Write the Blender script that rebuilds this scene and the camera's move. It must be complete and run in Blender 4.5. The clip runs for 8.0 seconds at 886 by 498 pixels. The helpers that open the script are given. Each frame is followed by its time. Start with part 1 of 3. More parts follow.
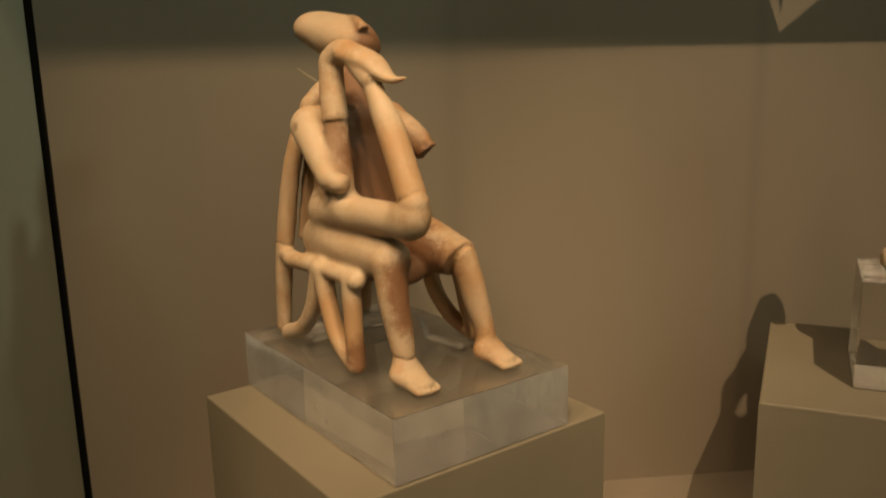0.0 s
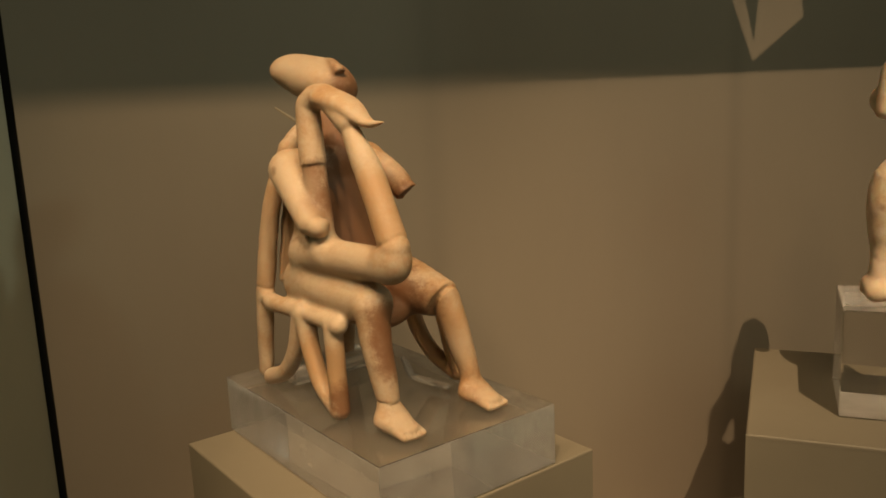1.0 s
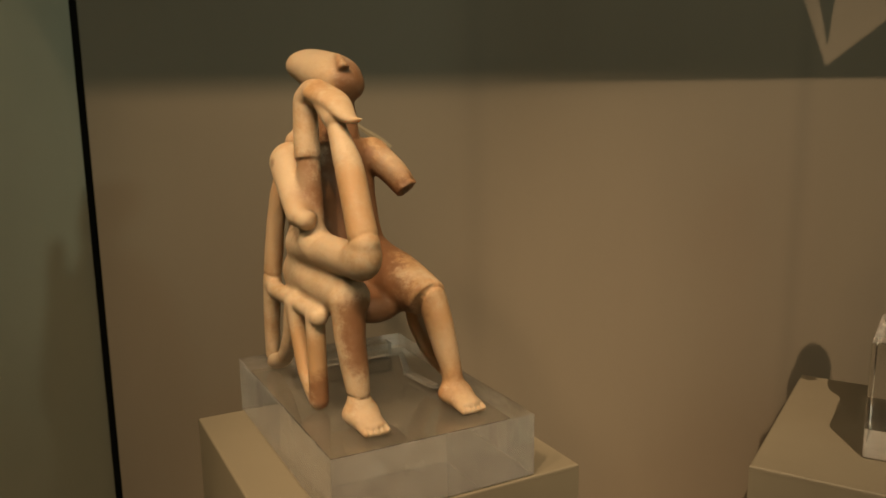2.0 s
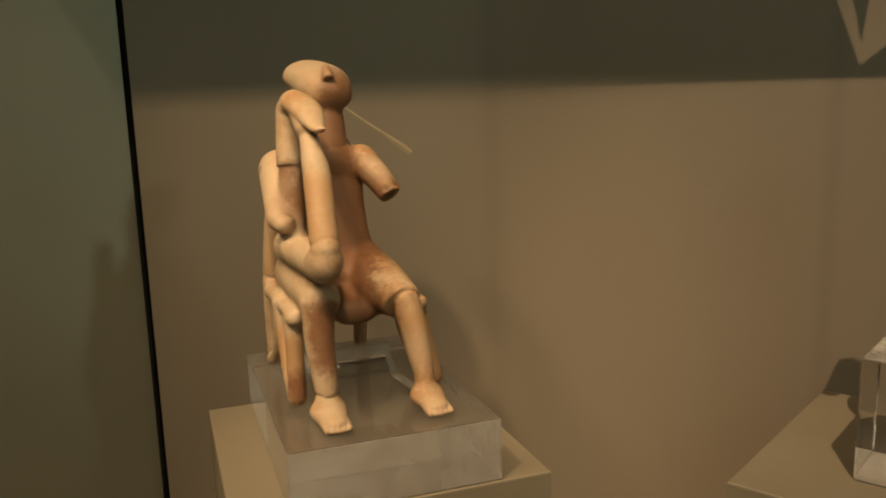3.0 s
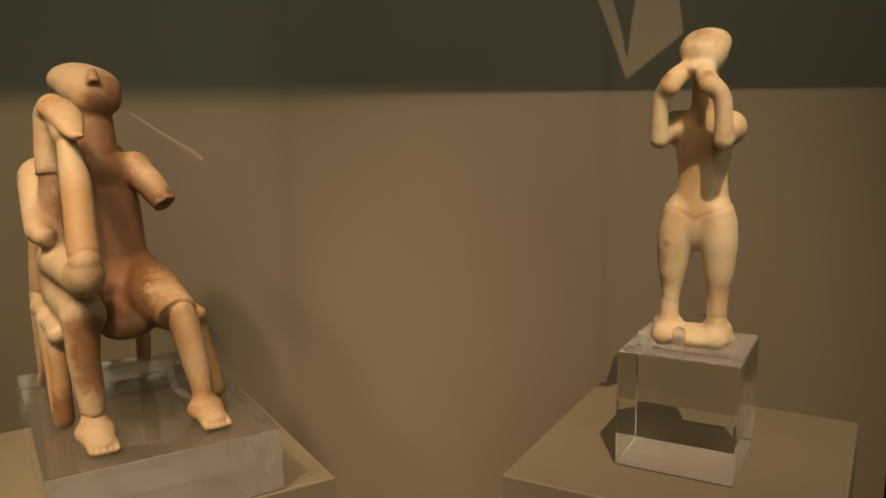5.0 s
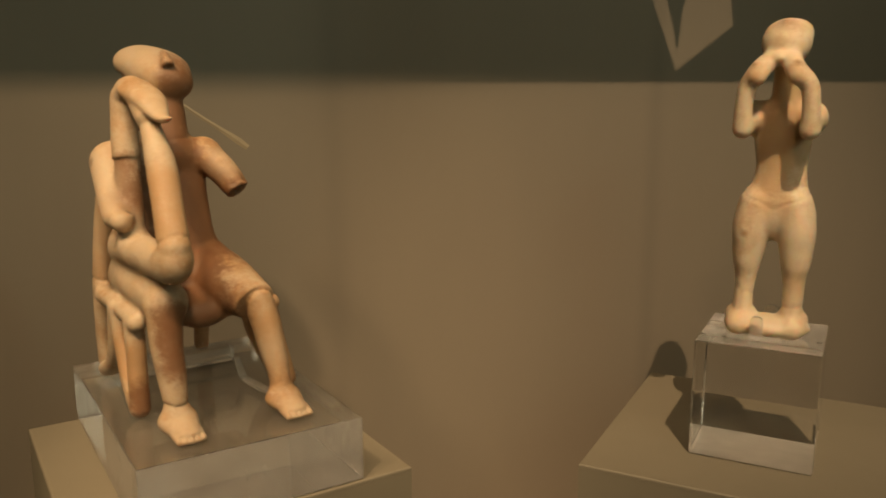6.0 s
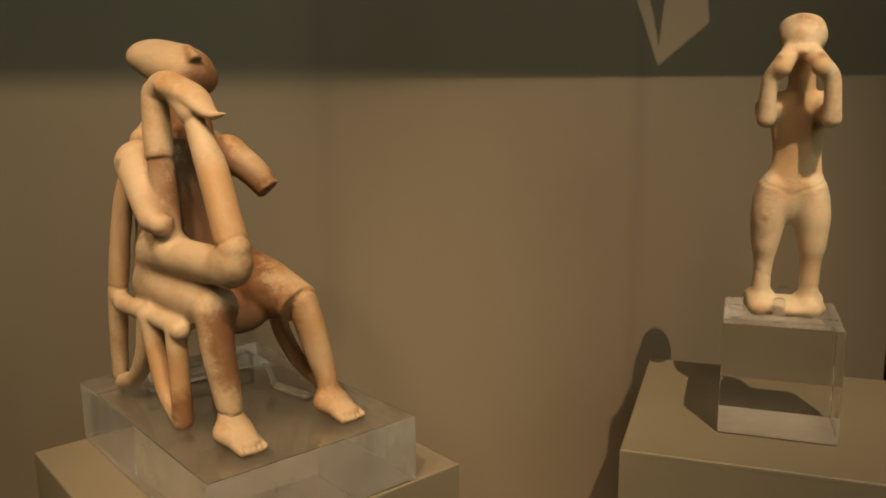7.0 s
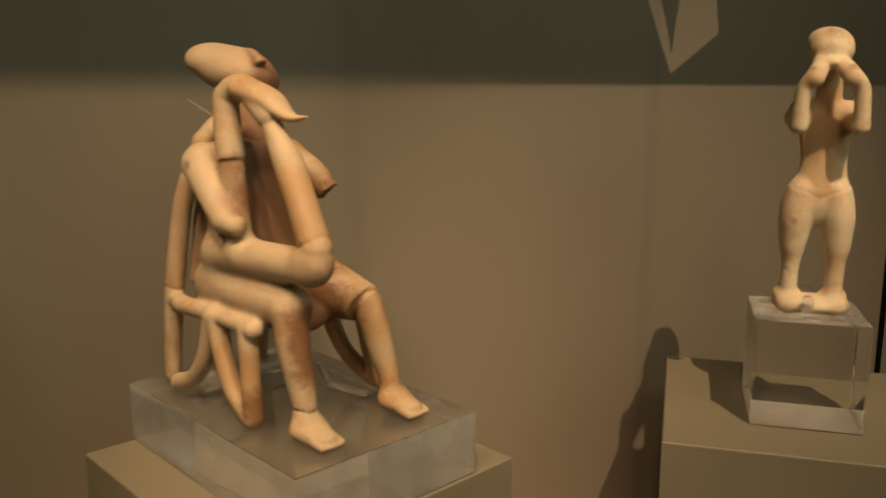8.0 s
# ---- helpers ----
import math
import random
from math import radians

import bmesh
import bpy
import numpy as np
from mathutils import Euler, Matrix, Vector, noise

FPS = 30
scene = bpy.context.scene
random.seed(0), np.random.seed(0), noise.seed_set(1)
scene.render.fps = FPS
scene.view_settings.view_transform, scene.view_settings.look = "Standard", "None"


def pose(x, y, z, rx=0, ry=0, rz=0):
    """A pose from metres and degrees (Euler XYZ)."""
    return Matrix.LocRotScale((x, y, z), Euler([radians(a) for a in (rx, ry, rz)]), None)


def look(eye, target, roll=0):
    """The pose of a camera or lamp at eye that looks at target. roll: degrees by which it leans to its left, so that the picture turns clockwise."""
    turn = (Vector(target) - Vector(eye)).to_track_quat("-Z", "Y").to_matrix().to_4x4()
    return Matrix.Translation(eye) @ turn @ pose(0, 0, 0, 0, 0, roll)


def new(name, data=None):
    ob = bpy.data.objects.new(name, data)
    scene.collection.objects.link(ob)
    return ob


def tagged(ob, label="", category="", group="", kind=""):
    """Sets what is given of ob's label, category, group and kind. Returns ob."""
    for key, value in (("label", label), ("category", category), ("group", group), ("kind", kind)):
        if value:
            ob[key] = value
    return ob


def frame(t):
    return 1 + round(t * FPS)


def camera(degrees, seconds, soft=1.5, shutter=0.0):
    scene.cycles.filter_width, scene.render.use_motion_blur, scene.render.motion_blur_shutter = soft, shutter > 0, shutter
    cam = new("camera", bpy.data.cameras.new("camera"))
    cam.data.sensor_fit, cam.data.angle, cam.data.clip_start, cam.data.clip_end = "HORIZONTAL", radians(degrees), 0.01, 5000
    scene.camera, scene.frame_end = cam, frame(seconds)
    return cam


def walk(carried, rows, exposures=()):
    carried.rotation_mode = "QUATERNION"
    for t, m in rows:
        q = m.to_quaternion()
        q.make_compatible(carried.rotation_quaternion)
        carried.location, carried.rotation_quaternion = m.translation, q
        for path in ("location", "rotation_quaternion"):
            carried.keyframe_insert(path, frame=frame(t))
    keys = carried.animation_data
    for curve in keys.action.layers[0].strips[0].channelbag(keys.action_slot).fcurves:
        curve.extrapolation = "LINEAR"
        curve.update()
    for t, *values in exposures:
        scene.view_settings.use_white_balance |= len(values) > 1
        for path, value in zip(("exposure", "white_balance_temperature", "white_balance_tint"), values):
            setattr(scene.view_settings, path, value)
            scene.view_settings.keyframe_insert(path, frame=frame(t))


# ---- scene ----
cam = camera(56.9, 8.0, soft=1.7, shutter=0.5)
METRES, EYE, TILT, LEAN, TURN = 0.482, 1.35, -12.25, 1.25, 0.0
ROWS = [
    (0.0, 0.0, 0.0, 0.0, -0.0, -0.0, -0.0),
    (0.5, 0.0078, 0.0058, 0.02, -0.46, 1.8, -0.25),
    (1.0, 0.003, 0.0048, 0.0234, -1.12, 1.53, 1.48),
    (1.5, 0.0593, 0.009, 0.0248, 2.15, 0.85, -0.11),
    (1.7, 0.1100, 0.0131, 0.0248, 4.45, 1.15, -1.0),
    (2.8, 0.3440, 0.0405, 0.0475, 16.3, 0.50, -3.4),
    (3.0, 0.3666, 0.0406, 0.046, 16.56, 0.7, -3.14),
    (3.5, 0.4259, 0.0377, 0.0496, 11.34, 0.74, -1.98),
    (4.0, 0.4726, 0.0406, 0.0554, 6.13, 1.05, -1.48),
    (4.2, 0.4690, 0.0415, 0.0515, 5.85, 1.35, -1.50),
    (5.3, 0.4270, 0.0497, 0.0496, 5.02, 1.60, -1.74),
    (5.5, 0.4111, 0.0502, 0.0481, 4.84, 1.4, -1.85),
    (6.0, 0.3099, 0.0458, 0.038, 3.49, 1.28, -1.91),
    (6.5, 0.2107, 0.0453, 0.0343, -0.07, 1.62, -0.42),
    (7.0, 0.1236, 0.0525, 0.028, -4.0, 1.44, 0.21),
    (7.5, 0.0699, 0.0492, 0.0274, -6.92, 1.64, 0.96),
    (8.0, -0.0126, 0.0353, 0.0229, -7.52, 1.74, 0.38),
]
walk(cam, [(t, pose(0, 0, EYE, TILT, LEAN, TURN) @ pose(METRES * x, METRES * y, METRES * z, 90 + pitch, roll, yaw)) for t, x, y, z, yaw, pitch, roll in ROWS])

# The glass-fronted museum case: a flat back panel, two pedestals, two marble figures.
scene.view_settings.exposure = 0.0

# ---------------------------------------------------------------- plan
WALL_A, WALL_B = Vector((-0.3355, 0.690, 0)), Vector((0.5539, 0.7816, 0))   # foot line of the back panel
ALONG = (WALL_B - WALL_A).normalized()
OUT = Vector((ALONG.y, -ALONG.x, 0))          # from the panel towards the viewer
FLOOR_Z, PED_Z, CANOPY_Z = 0.952, 1.135, 1.60
BAND_Z = 1.3675                               # lower limit of the canopy's shade on the panel


def wall_at(x, z=0.0, off=0.0):
    s = (x - WALL_A.x) / ALONG.x
    p = WALL_A + ALONG * s + OUT * off
    return Vector((p.x, p.y, z))


# ---------------------------------------------------------------- light
LAMP_DIST, LAMP_Z = 1.28, 2.799
LAMP_R = wall_at(0.257, LAMP_Z, LAMP_DIST)
LAMP_M = wall_at(0.235, LAMP_Z, LAMP_DIST)
LAMP_L = wall_at(-0.36, LAMP_Z, LAMP_DIST)
LAMP_W = wall_at(-0.10, LAMP_Z, LAMP_DIST)
LAMP_F = wall_at(-0.82, LAMP_Z, LAMP_DIST)
CANOPY_OUT = LAMP_DIST * (CANOPY_Z - BAND_Z) / (LAMP_Z - BAND_Z)


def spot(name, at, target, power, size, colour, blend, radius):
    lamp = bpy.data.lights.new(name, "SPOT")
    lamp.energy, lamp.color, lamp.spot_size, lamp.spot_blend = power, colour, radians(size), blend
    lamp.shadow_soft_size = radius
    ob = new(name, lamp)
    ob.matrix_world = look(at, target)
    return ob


WARM, PALE = (1.0, 0.675, 0.38), (1.0, 0.69, 0.41)
spot("unseen_spot", LAMP_R, (0.32, 0.58, 1.295), 122, 21.8, PALE, 1.0, 0.007)
# Added fill softening the arm shadow on the standing figure's chest; unseen lamp.
spot("unseen_spot", (0.05, -0.75, 2.30), (0.32, 0.54, 1.32), 17, 8.5, WARM, 1.0, 0.10)
# Added fill for the seated figure's lower legs; no lamp known there.
spot("unseen_spot", LAMP_M, (-0.02, 0.48, 1.19), 66, 12.5, WARM, 1.0, 0.035)
spot("unseen_spot", LAMP_L, (-0.12, 0.54, 1.13), 78, 27, WARM, 1.0, 0.05)
spot("unseen_spot", LAMP_F, (-0.15, 0.54, 1.12), 80, 21.8, WARM, 1.0, 0.12)
# Added wash brightening the left and middle of the back panel.
spot("unseen_spot", LAMP_W, (-0.04, 0.71, 1.33), 54, 22.5, WARM, 1.0, 0.045)
# Added cool spot brightening the panel's upper left; right side panel's edge cuts it.
spot("band_fill_spot", (2.246, -0.79, 2.42), (-0.18, 0.70, 1.44), 38, 15, (0.86, 1.0, 0.80), 1.0, 0.07)
# Added spot lifting the shaded band above BAND_Z; no such lamp is known.
spot("band_fill_spot", (1.30, -1.90, 2.85), (0.24, 0.75, 1.60), 40, 18, (0.95, 1.0, 0.70), 1.0, 0.25)
# Unseen area light standing in for the gallery's general light.
gallery = bpy.data.lights.new("gallery_light", "AREA")
gallery.energy, gallery.color, gallery.shape, gallery.size, gallery.size_y = 17, (1.0, 0.97, 0.68), "RECTANGLE", 2.4, 1.8
new("gallery_light", gallery).matrix_world = look((1.15, -1.9, 2.85), (-0.1, 0.5, 1.3))

world = bpy.data.worlds.new("gallery_air")
scene.world = world
world.use_nodes = True
world.node_tree.nodes["Background"].inputs[0].default_value = (0.5, 0.45, 0.35, 1)
world.node_tree.nodes["Background"].inputs[1].default_value = 0.02


# ---------------------------------------------------------------- materials
class Nodes:
    """A small helper round one node material."""

    def __init__(self, name):
        self.mat = bpy.data.materials.new(name)
        self.mat.use_nodes = True
        self.tree = self.mat.node_tree
        self.bsdf = self.tree.nodes["Principled BSDF"]

    def add(self, kind, **values):
        node = self.tree.nodes.new(kind)
        for key, value in values.items():
            node.inputs[key].default_value = value
        return node

    def link(self, a, b):
        self.tree.links.new(a, b)

    def coords(self):
        return self.add("ShaderNodeTexCoord").outputs["Object"]

    def noise(self, scale, detail=4.0, rough=0.55, vector=None):
        n = self.add("ShaderNodeTexNoise", Scale=scale, Detail=detail, Roughness=rough)
        self.link(vector or self.coords(), n.inputs["Vector"])
        return n.outputs["Fac"]

    def ramp(self, fac, stops):
        r = self.add("ShaderNodeValToRGB")
        while len(r.color_ramp.elements) < len(stops):
            r.color_ramp.elements.new(0.5)
        for e, (at, colour) in zip(r.color_ramp.elements, stops):
            e.position, e.color = at, (*colour, 1)
        self.link(fac, r.inputs[0])
        return r.outputs[0]

    def mix(self, fac, a, b, blend="MIX"):
        m = self.add("ShaderNodeMix")
        m.data_type, m.blend_type = "RGBA", blend
        for value, at in ((fac, 0), (a, 6), (b, 7)):
            if hasattr(value, "links"):
                self.link(value, m.inputs[at])
            else:
                m.inputs[at].default_value = value if at == 0 else (*value, 1)
        return m.outputs[2]

    def bump(self, height, strength, distance):
        b = self.add("ShaderNodeBump", Strength=strength, Distance=distance)
        self.link(height, b.inputs["Height"])
        self.link(b.outputs[0], self.bsdf.inputs["Normal"])


def painted(name, low, high, rough=0.75, scale=9.0):
    n = Nodes(name)
    big, fine = n.noise(scale, 3), n.noise(900, 2, 0.7)
    n.link(n.mix(0.12, n.ramp(big, ((0.3, low), (0.7, high))), n.ramp(fine, ((0.3, low), (0.7, high)))), n.bsdf.inputs["Base Color"])
    n.bsdf.inputs["Roughness"].default_value = rough
    n.bump(fine, 0.15, 0.0004)
    return n.mat


PANEL = painted("panel_paint", (0.182, 0.156, 0.118), (0.212, 0.182, 0.138), 0.7)


def striped(name, low, high, stripes):
    """Panel paint with faint darker upright stripes at given x positions, and slow uneven rolling."""
    n = Nodes(name)
    at = n.coords()
    stretched = n.add("ShaderNodeMapping", Scale=(1.0, 1.0, 0.25))
    n.link(at, stretched.inputs["Vector"])
    tone = n.ramp(n.noise(11, 4, 0.6, stretched.outputs[0]), ((0.3, low), (0.7, high)))
    fine = n.noise(900, 2, 0.7)
    tone = n.mix(0.12, tone, n.ramp(fine, ((0.3, low), (0.7, high))))
    sep = n.add("ShaderNodeSeparateXYZ")
    n.link(at, sep.inputs[0])
    for x, width, depth in stripes:
        gap = n.add("ShaderNodeMath")
        gap.operation = "SUBTRACT"
        gap.inputs[1].default_value = x
        n.link(sep.outputs[0], gap.inputs[0])
        off = n.add("ShaderNodeMath")
        off.operation = "ABSOLUTE"
        n.link(gap.outputs[0], off.inputs[0])
        tone = n.mix(n.ramp(off.outputs[0], ((width * 0.15, (depth,) * 3), (width, (0, 0, 0)))), tone, tuple(q * 0.5 for q in low))
    n.link(tone, n.bsdf.inputs["Base Color"])
    n.bsdf.inputs["Roughness"].default_value = 0.7
    n.bump(fine, 0.15, 0.0004)
    return n.mat


BACK_PANEL = striped("back_panel_paint", (0.190, 0.163, 0.122), (0.204, 0.175, 0.131), ((0.2855, 0.010, 0.22), (0.0085, 0.014, 0.16)))
PEDESTAL = painted("pedestal_paint", (0.205, 0.182, 0.130), (0.230, 0.204, 0.147), 0.6, 14)
# Pale tone imitating a streak of light on the back panel.
LIGHT_STREAK = painted("light_streak_paint", (0.27, 0.222, 0.147), (0.33, 0.272, 0.172), 0.6, 60)
SIDE = painted("side_paint", (0.37, 0.375, 0.29), (0.41, 0.412, 0.315), 0.7)
DARK = painted("dark_gap", (0.012, 0.011, 0.009), (0.02, 0.018, 0.014), 0.8)
GALLERY = painted("gallery_plaster", (0.20, 0.19, 0.16), (0.24, 0.22, 0.18), 0.9, 1.5)


def acrylic(name, clear, rough, dust):
    """Cast acrylic; clear is what passes, the rest is the dust and fine scratches on it."""
    n = Nodes(name)
    n.bsdf.inputs["Base Color"].default_value = (0.97, 0.955, 0.92, 1)
    n.bsdf.inputs["IOR"].default_value = 1.49
    n.bsdf.inputs["Roughness"].default_value = rough
    haze = n.ramp(n.noise(55, 5, 0.65), ((0.35, (clear,) * 3), (0.75, (clear - dust,) * 3)))
    n.link(haze, n.bsdf.inputs["Transmission Weight"])
    return n.mat


ACRYLIC = acrylic("clear_acrylic", 1.0, 0.012, 0.04)
ACRYLIC_EDGE = acrylic("hazy_acrylic", 0.85, 0.05, 0.14)
ACRYLIC_BASE = acrylic("sawn_acrylic", 0.40, 0.35, 0.15)
ACRYLIC_TOP = acrylic("dusty_top_acrylic", 0.98, 0.02, 0.05)
ACRYLIC_SIDE = acrylic("dusty_acrylic", 1.0, 0.01, 0.03)


def marble(name, pale, warm, brown, spread, shift, stains_and_shade=(), clean=(), scars=(), gilt=(), depth=0.35, rust=0.42):
    """Old marble: pale cream with an ochre patina that thickens towards one flank, and darker rubbed specks."""
    n = Nodes(name)
    at = n.coords()
    dark = tuple(q * 0.5 for q in brown)
    sep = n.add("ShaderNodeSeparateXYZ")
    n.link(at, sep.inputs[0])
    flank = n.add("ShaderNodeMath")
    flank.operation = "MULTIPLY_ADD"
    flank.inputs[1].default_value, flank.inputs[2].default_value = spread, shift
    n.link(sep.outputs[1], flank.inputs[0])
    blotch = n.add("ShaderNodeMath")
    blotch.operation = "MULTIPLY_ADD"
    blotch.inputs[1].default_value = 0.5
    n.link(n.noise(95, 5, 0.7), blotch.inputs[0])
    slow = n.add("ShaderNodeMath")
    slow.operation = "MULTIPLY_ADD"
    slow.inputs[1].default_value, slow.inputs[2].default_value = 0.9, -0.2
    n.link(n.noise(30, 4, 0.6), slow.inputs[0])
    n.link(slow.outputs[0], blotch.inputs[2])
    blotch = blotch.outputs[0]
    add = n.add("ShaderNodeMath")
    add.operation = "ADD"
    n.link(flank.outputs[0], add.inputs[0])
    n.link(blotch, add.inputs[1])
    base = n.ramp(add.outputs[0], ((0.44, pale), (0.66, warm), (0.90, brown)))
    speck = n.noise(260, 5, 0.75)
    base = n.mix(n.ramp(speck, ((0.59, (0, 0, 0)), (0.72, (0.4, 0.4, 0.4)))), base, warm)
    patch = n.noise(80, 8, 0.74)
    base = n.mix(n.ramp(patch, ((0.50, (0, 0, 0)), (0.57, (rust * 0.55,) * 3), (0.70, (rust,) * 3))), base, tuple((p + q) / 2 for p, q in zip(warm, brown)))
    worn = n.noise(140, 5, 0.75)
    base = n.mix(n.ramp(worn, ((0.32, (0.6, 0.6, 0.6)), (0.45, (0, 0, 0)))), base, pale)
    ragged = n.noise(150, 7, 0.72)
    marks = [(*q, warm, 0.95, 0.6, 1.3) for q in gilt]
    # Brown patina marks; some also put shade into the colour.
    marks += [(*q, brown, 0.93, 0.62, 1.25) for q in stains_and_shade]
    marks += [(*q, pale, 0.66, 0.5, 1.5) for q in clean]
    marks += [(*q, dark, 0.92, 0.6, 1.1) for q in scars]
    for spot_at, radius, tone, full, core, rim in marks:
        gap = n.add("ShaderNodeVectorMath")
        gap.operation = "DISTANCE"
        gap.inputs[1].default_value = spot_at
        n.link(at, gap.inputs[0])
        wide = n.add("ShaderNodeMath")
        wide.operation = "MULTIPLY_ADD"
        reach = 0.002 + radius * 1.5
        wide.inputs[1].default_value, wide.inputs[2].default_value = reach, -0.5 * reach
        n.link(ragged, wide.inputs[0])
        edge = n.add("ShaderNodeMath")
        edge.operation = "ADD"
        n.link(gap.outputs["Value"], edge.inputs[0])
        n.link(wide.outputs[0], edge.inputs[1])
        base = n.mix(n.ramp(edge.outputs[0], ((radius * core, (full,) * 3), (radius * rim, (0, 0, 0)))), base, tone)
    n.link(base, n.bsdf.inputs["Base Color"])
    n.bsdf.inputs["Roughness"].default_value = 0.58
    n.bsdf.inputs["Subsurface Weight"].default_value = depth
    n.bsdf.inputs["Subsurface Radius"].default_value = (1.0, 0.6, 0.36)
    n.bsdf.inputs["Subsurface Scale"].default_value = 0.0045
    n.bump(n.noise(300, 7, 0.75), 0.5, 0.0009)
    return n.mat


# Chest, neck, underarm and seat-edge marks mix brown patina with painted shade.
MARBLE_HARP = marble("patinated_marble", (0.505, 0.398, 0.274), (0.415, 0.260, 0.131), (0.195, 0.092, 0.040), 3.6, 0.03,
                     (((-0.0075, 0.0195, 0.200), 0.0062), ((-0.005, 0.012, 0.168), 0.018), ((-0.008, 0.027, 0.172), 0.016), ((-0.004, 0.0215, 0.193), 0.010), ((-0.008, 0.030, 0.190), 0.016), ((0.02, 0.02, 0.07), 0.02), ((0.011, -0.013, 0.143), 0.009), ((0.016, -0.014, 0.126), 0.013), ((0.069, -0.0095, 0.065), 0.011), ((0.0705, -0.0085, 0.053), 0.0115), ((0.036, 0.02, 0.056), 0.026), ((0.045, 0.016, 0.070), 0.016), ((-0.002, 0.036, 0.125), 0.018), ((0.0, 0.034, 0.10), 0.018), ((0.022, 0.020, 0.078), 0.018), ((0.073, -0.0085, 0.041), 0.0105), ((0.068, -0.003, 0.063), 0.009), ((0.040, -0.019, 0.012), 0.012), ((-0.002, 0.020, 0.150), 0.016), ((0.0, 0.018, 0.13), 0.027), ((0.004, 0.026, 0.105), 0.035), ((0.003, 0.012, 0.095), 0.028), ((-0.014, 0.026, 0.204), 0.012), ((0.010, 0.018, 0.082), 0.024), ((0.002, 0.010, 0.115), 0.028), ((0.006, 0.02, 0.09), 0.024)),
                     (((-0.052, 0.012, 0.208), 0.034), ((-0.03, 0.0, 0.203), 0.02), ((0.087, 0.053, 0.006), 0.012), ((0.087, -0.009, 0.006), 0.013), ((0.047, -0.006, 0.165), 0.020), ((0.003, 0.048, 0.141), 0.010), ((-0.052, -0.021, 0.10), 0.026), ((-0.012, -0.026, 0.140), 0.017), ((0.006, -0.028, 0.126), 0.015), ((0.022, -0.025, 0.113), 0.011), ((0.02, -0.024, 0.090), 0.022), ((0.055, -0.018, 0.096), 0.016), ((0.062, 0.049, 0.035), 0.012)),
                     (((0.0150, 0.0530, 0.124), 0.0062), ((0.014, 0.048, 0.127), 0.003), ((0.024, -0.018, 0.116), 0.004), ((-0.012, -0.0262, 0.144), 0.0016), ((0.012, 0.052, 0.134), 0.003)),
                     (((0.064, -0.008, 0.134), 0.016), ((0.074, -0.009, 0.114), 0.016), ((0.060, 0.048, 0.045), 0.020), ((0.034, -0.021, 0.030), 0.018), ((0.010, -0.021, 0.030), 0.018), ((0.020, -0.018, 0.120), 0.012), ((-0.05, -0.018, 0.10), 0.03), ((0.030, 0.067, 0.024), 0.022), ((0.010, 0.06, 0.036), 0.020)))
MARBLE_FLUTE = marble("cream_marble", (0.75, 0.63, 0.46), (0.62, 0.44, 0.26), (0.36, 0.19, 0.09), 0.0, -0.02, (((0.013, 0.0006, 0.188), 0.0042), ((0.013, -0.014, 0.064), 0.003)),
                      (((0.008, 0.0, 0.004), 0.030), ((0.012, 0.012, 0.06), 0.016)),
                      (((0.011, -0.018, 0.030), 0.002), ((0.034, -0.012, 0.163), 0.0028), ((0.034, 0.011, 0.164), 0.0025)), (((0.006, 0.0, 0.15), 0.020), ((0.010, 0.004, 0.122), 0.022), ((0.012, 0.0, 0.100), 0.012), ((0.012, 0.001, 0.084), 0.010), ((0.010, 0.018, 0.034), 0.009), ((0.036, -0.011, 0.159), 0.006), ((0.036, 0.010, 0.160), 0.006)), 0.75, 0.45)


# ---------------------------------------------------------------- mesh helpers
def mesh_from(bm, name, material, smooth=False):
    bmesh.ops.recalc_face_normals(bm, faces=bm.faces)
    me = bpy.data.meshes.new(name)
    bm.to_mesh(me)
    bm.free()
    me.materials.append(material)
    if smooth:
        me.shade_smooth()
    return me


def part(name, bm, material, parent, label="", smooth=False):
    ob = new(name, mesh_from(bm, name, material, smooth))
    ob.parent = parent
    if label:
        tagged(ob, label)
    return ob


def thing(name, bm, material, label="", category="", kind="", smooth=False):
    return tagged(new(name, mesh_from(bm, name, material, smooth)), label, category, "", kind)


def slab_bm(corners, z0, z1, bevel=0.0, segments=2, top_only=False):
    """A prism over a plan of corners (counter-clockwise), with softened edges."""
    bm = bmesh.new()
    low = [bm.verts.new((c[0], c[1], z0)) for c in corners]
    high = [bm.verts.new((c[0], c[1], z1)) for c in corners]
    bm.faces.new(low[::-1])
    bm.faces.new(high)
    for i in range(len(corners)):
        j = (i + 1) % len(corners)
        bm.faces.new((low[i], low[j], high[j], high[i]))
    if bevel:
        edges = [e for e in bm.edges if not top_only or all(v.co.z == high[0].co.z for v in e.verts)]
        bmesh.ops.bevel(bm, geom=edges, offset=bevel, segments=segments, profile=0.6, affect="EDGES")
    return bm


def dull_edges(ob, material):
    """The sawn sides of an acrylic piece are less clear than its faces."""
    ob.data.materials.append(material)
    for f in ob.data.polygons:
        f.material_index = int(abs(f.normal.z) < 0.5)
    return ob


def rect(centre, along, half_a, half_b):
    """Plan corners of a rectangle round centre; along is the direction of half_a."""
    a = Vector((math.cos(radians(along)), math.sin(radians(along))))
    b = Vector((-a.y, a.x))
    c = Vector(centre)
    return [c - a * half_a - b * half_b, c + a * half_a - b * half_b, c + a * half_a + b * half_b, c - a * half_a + b * half_b]


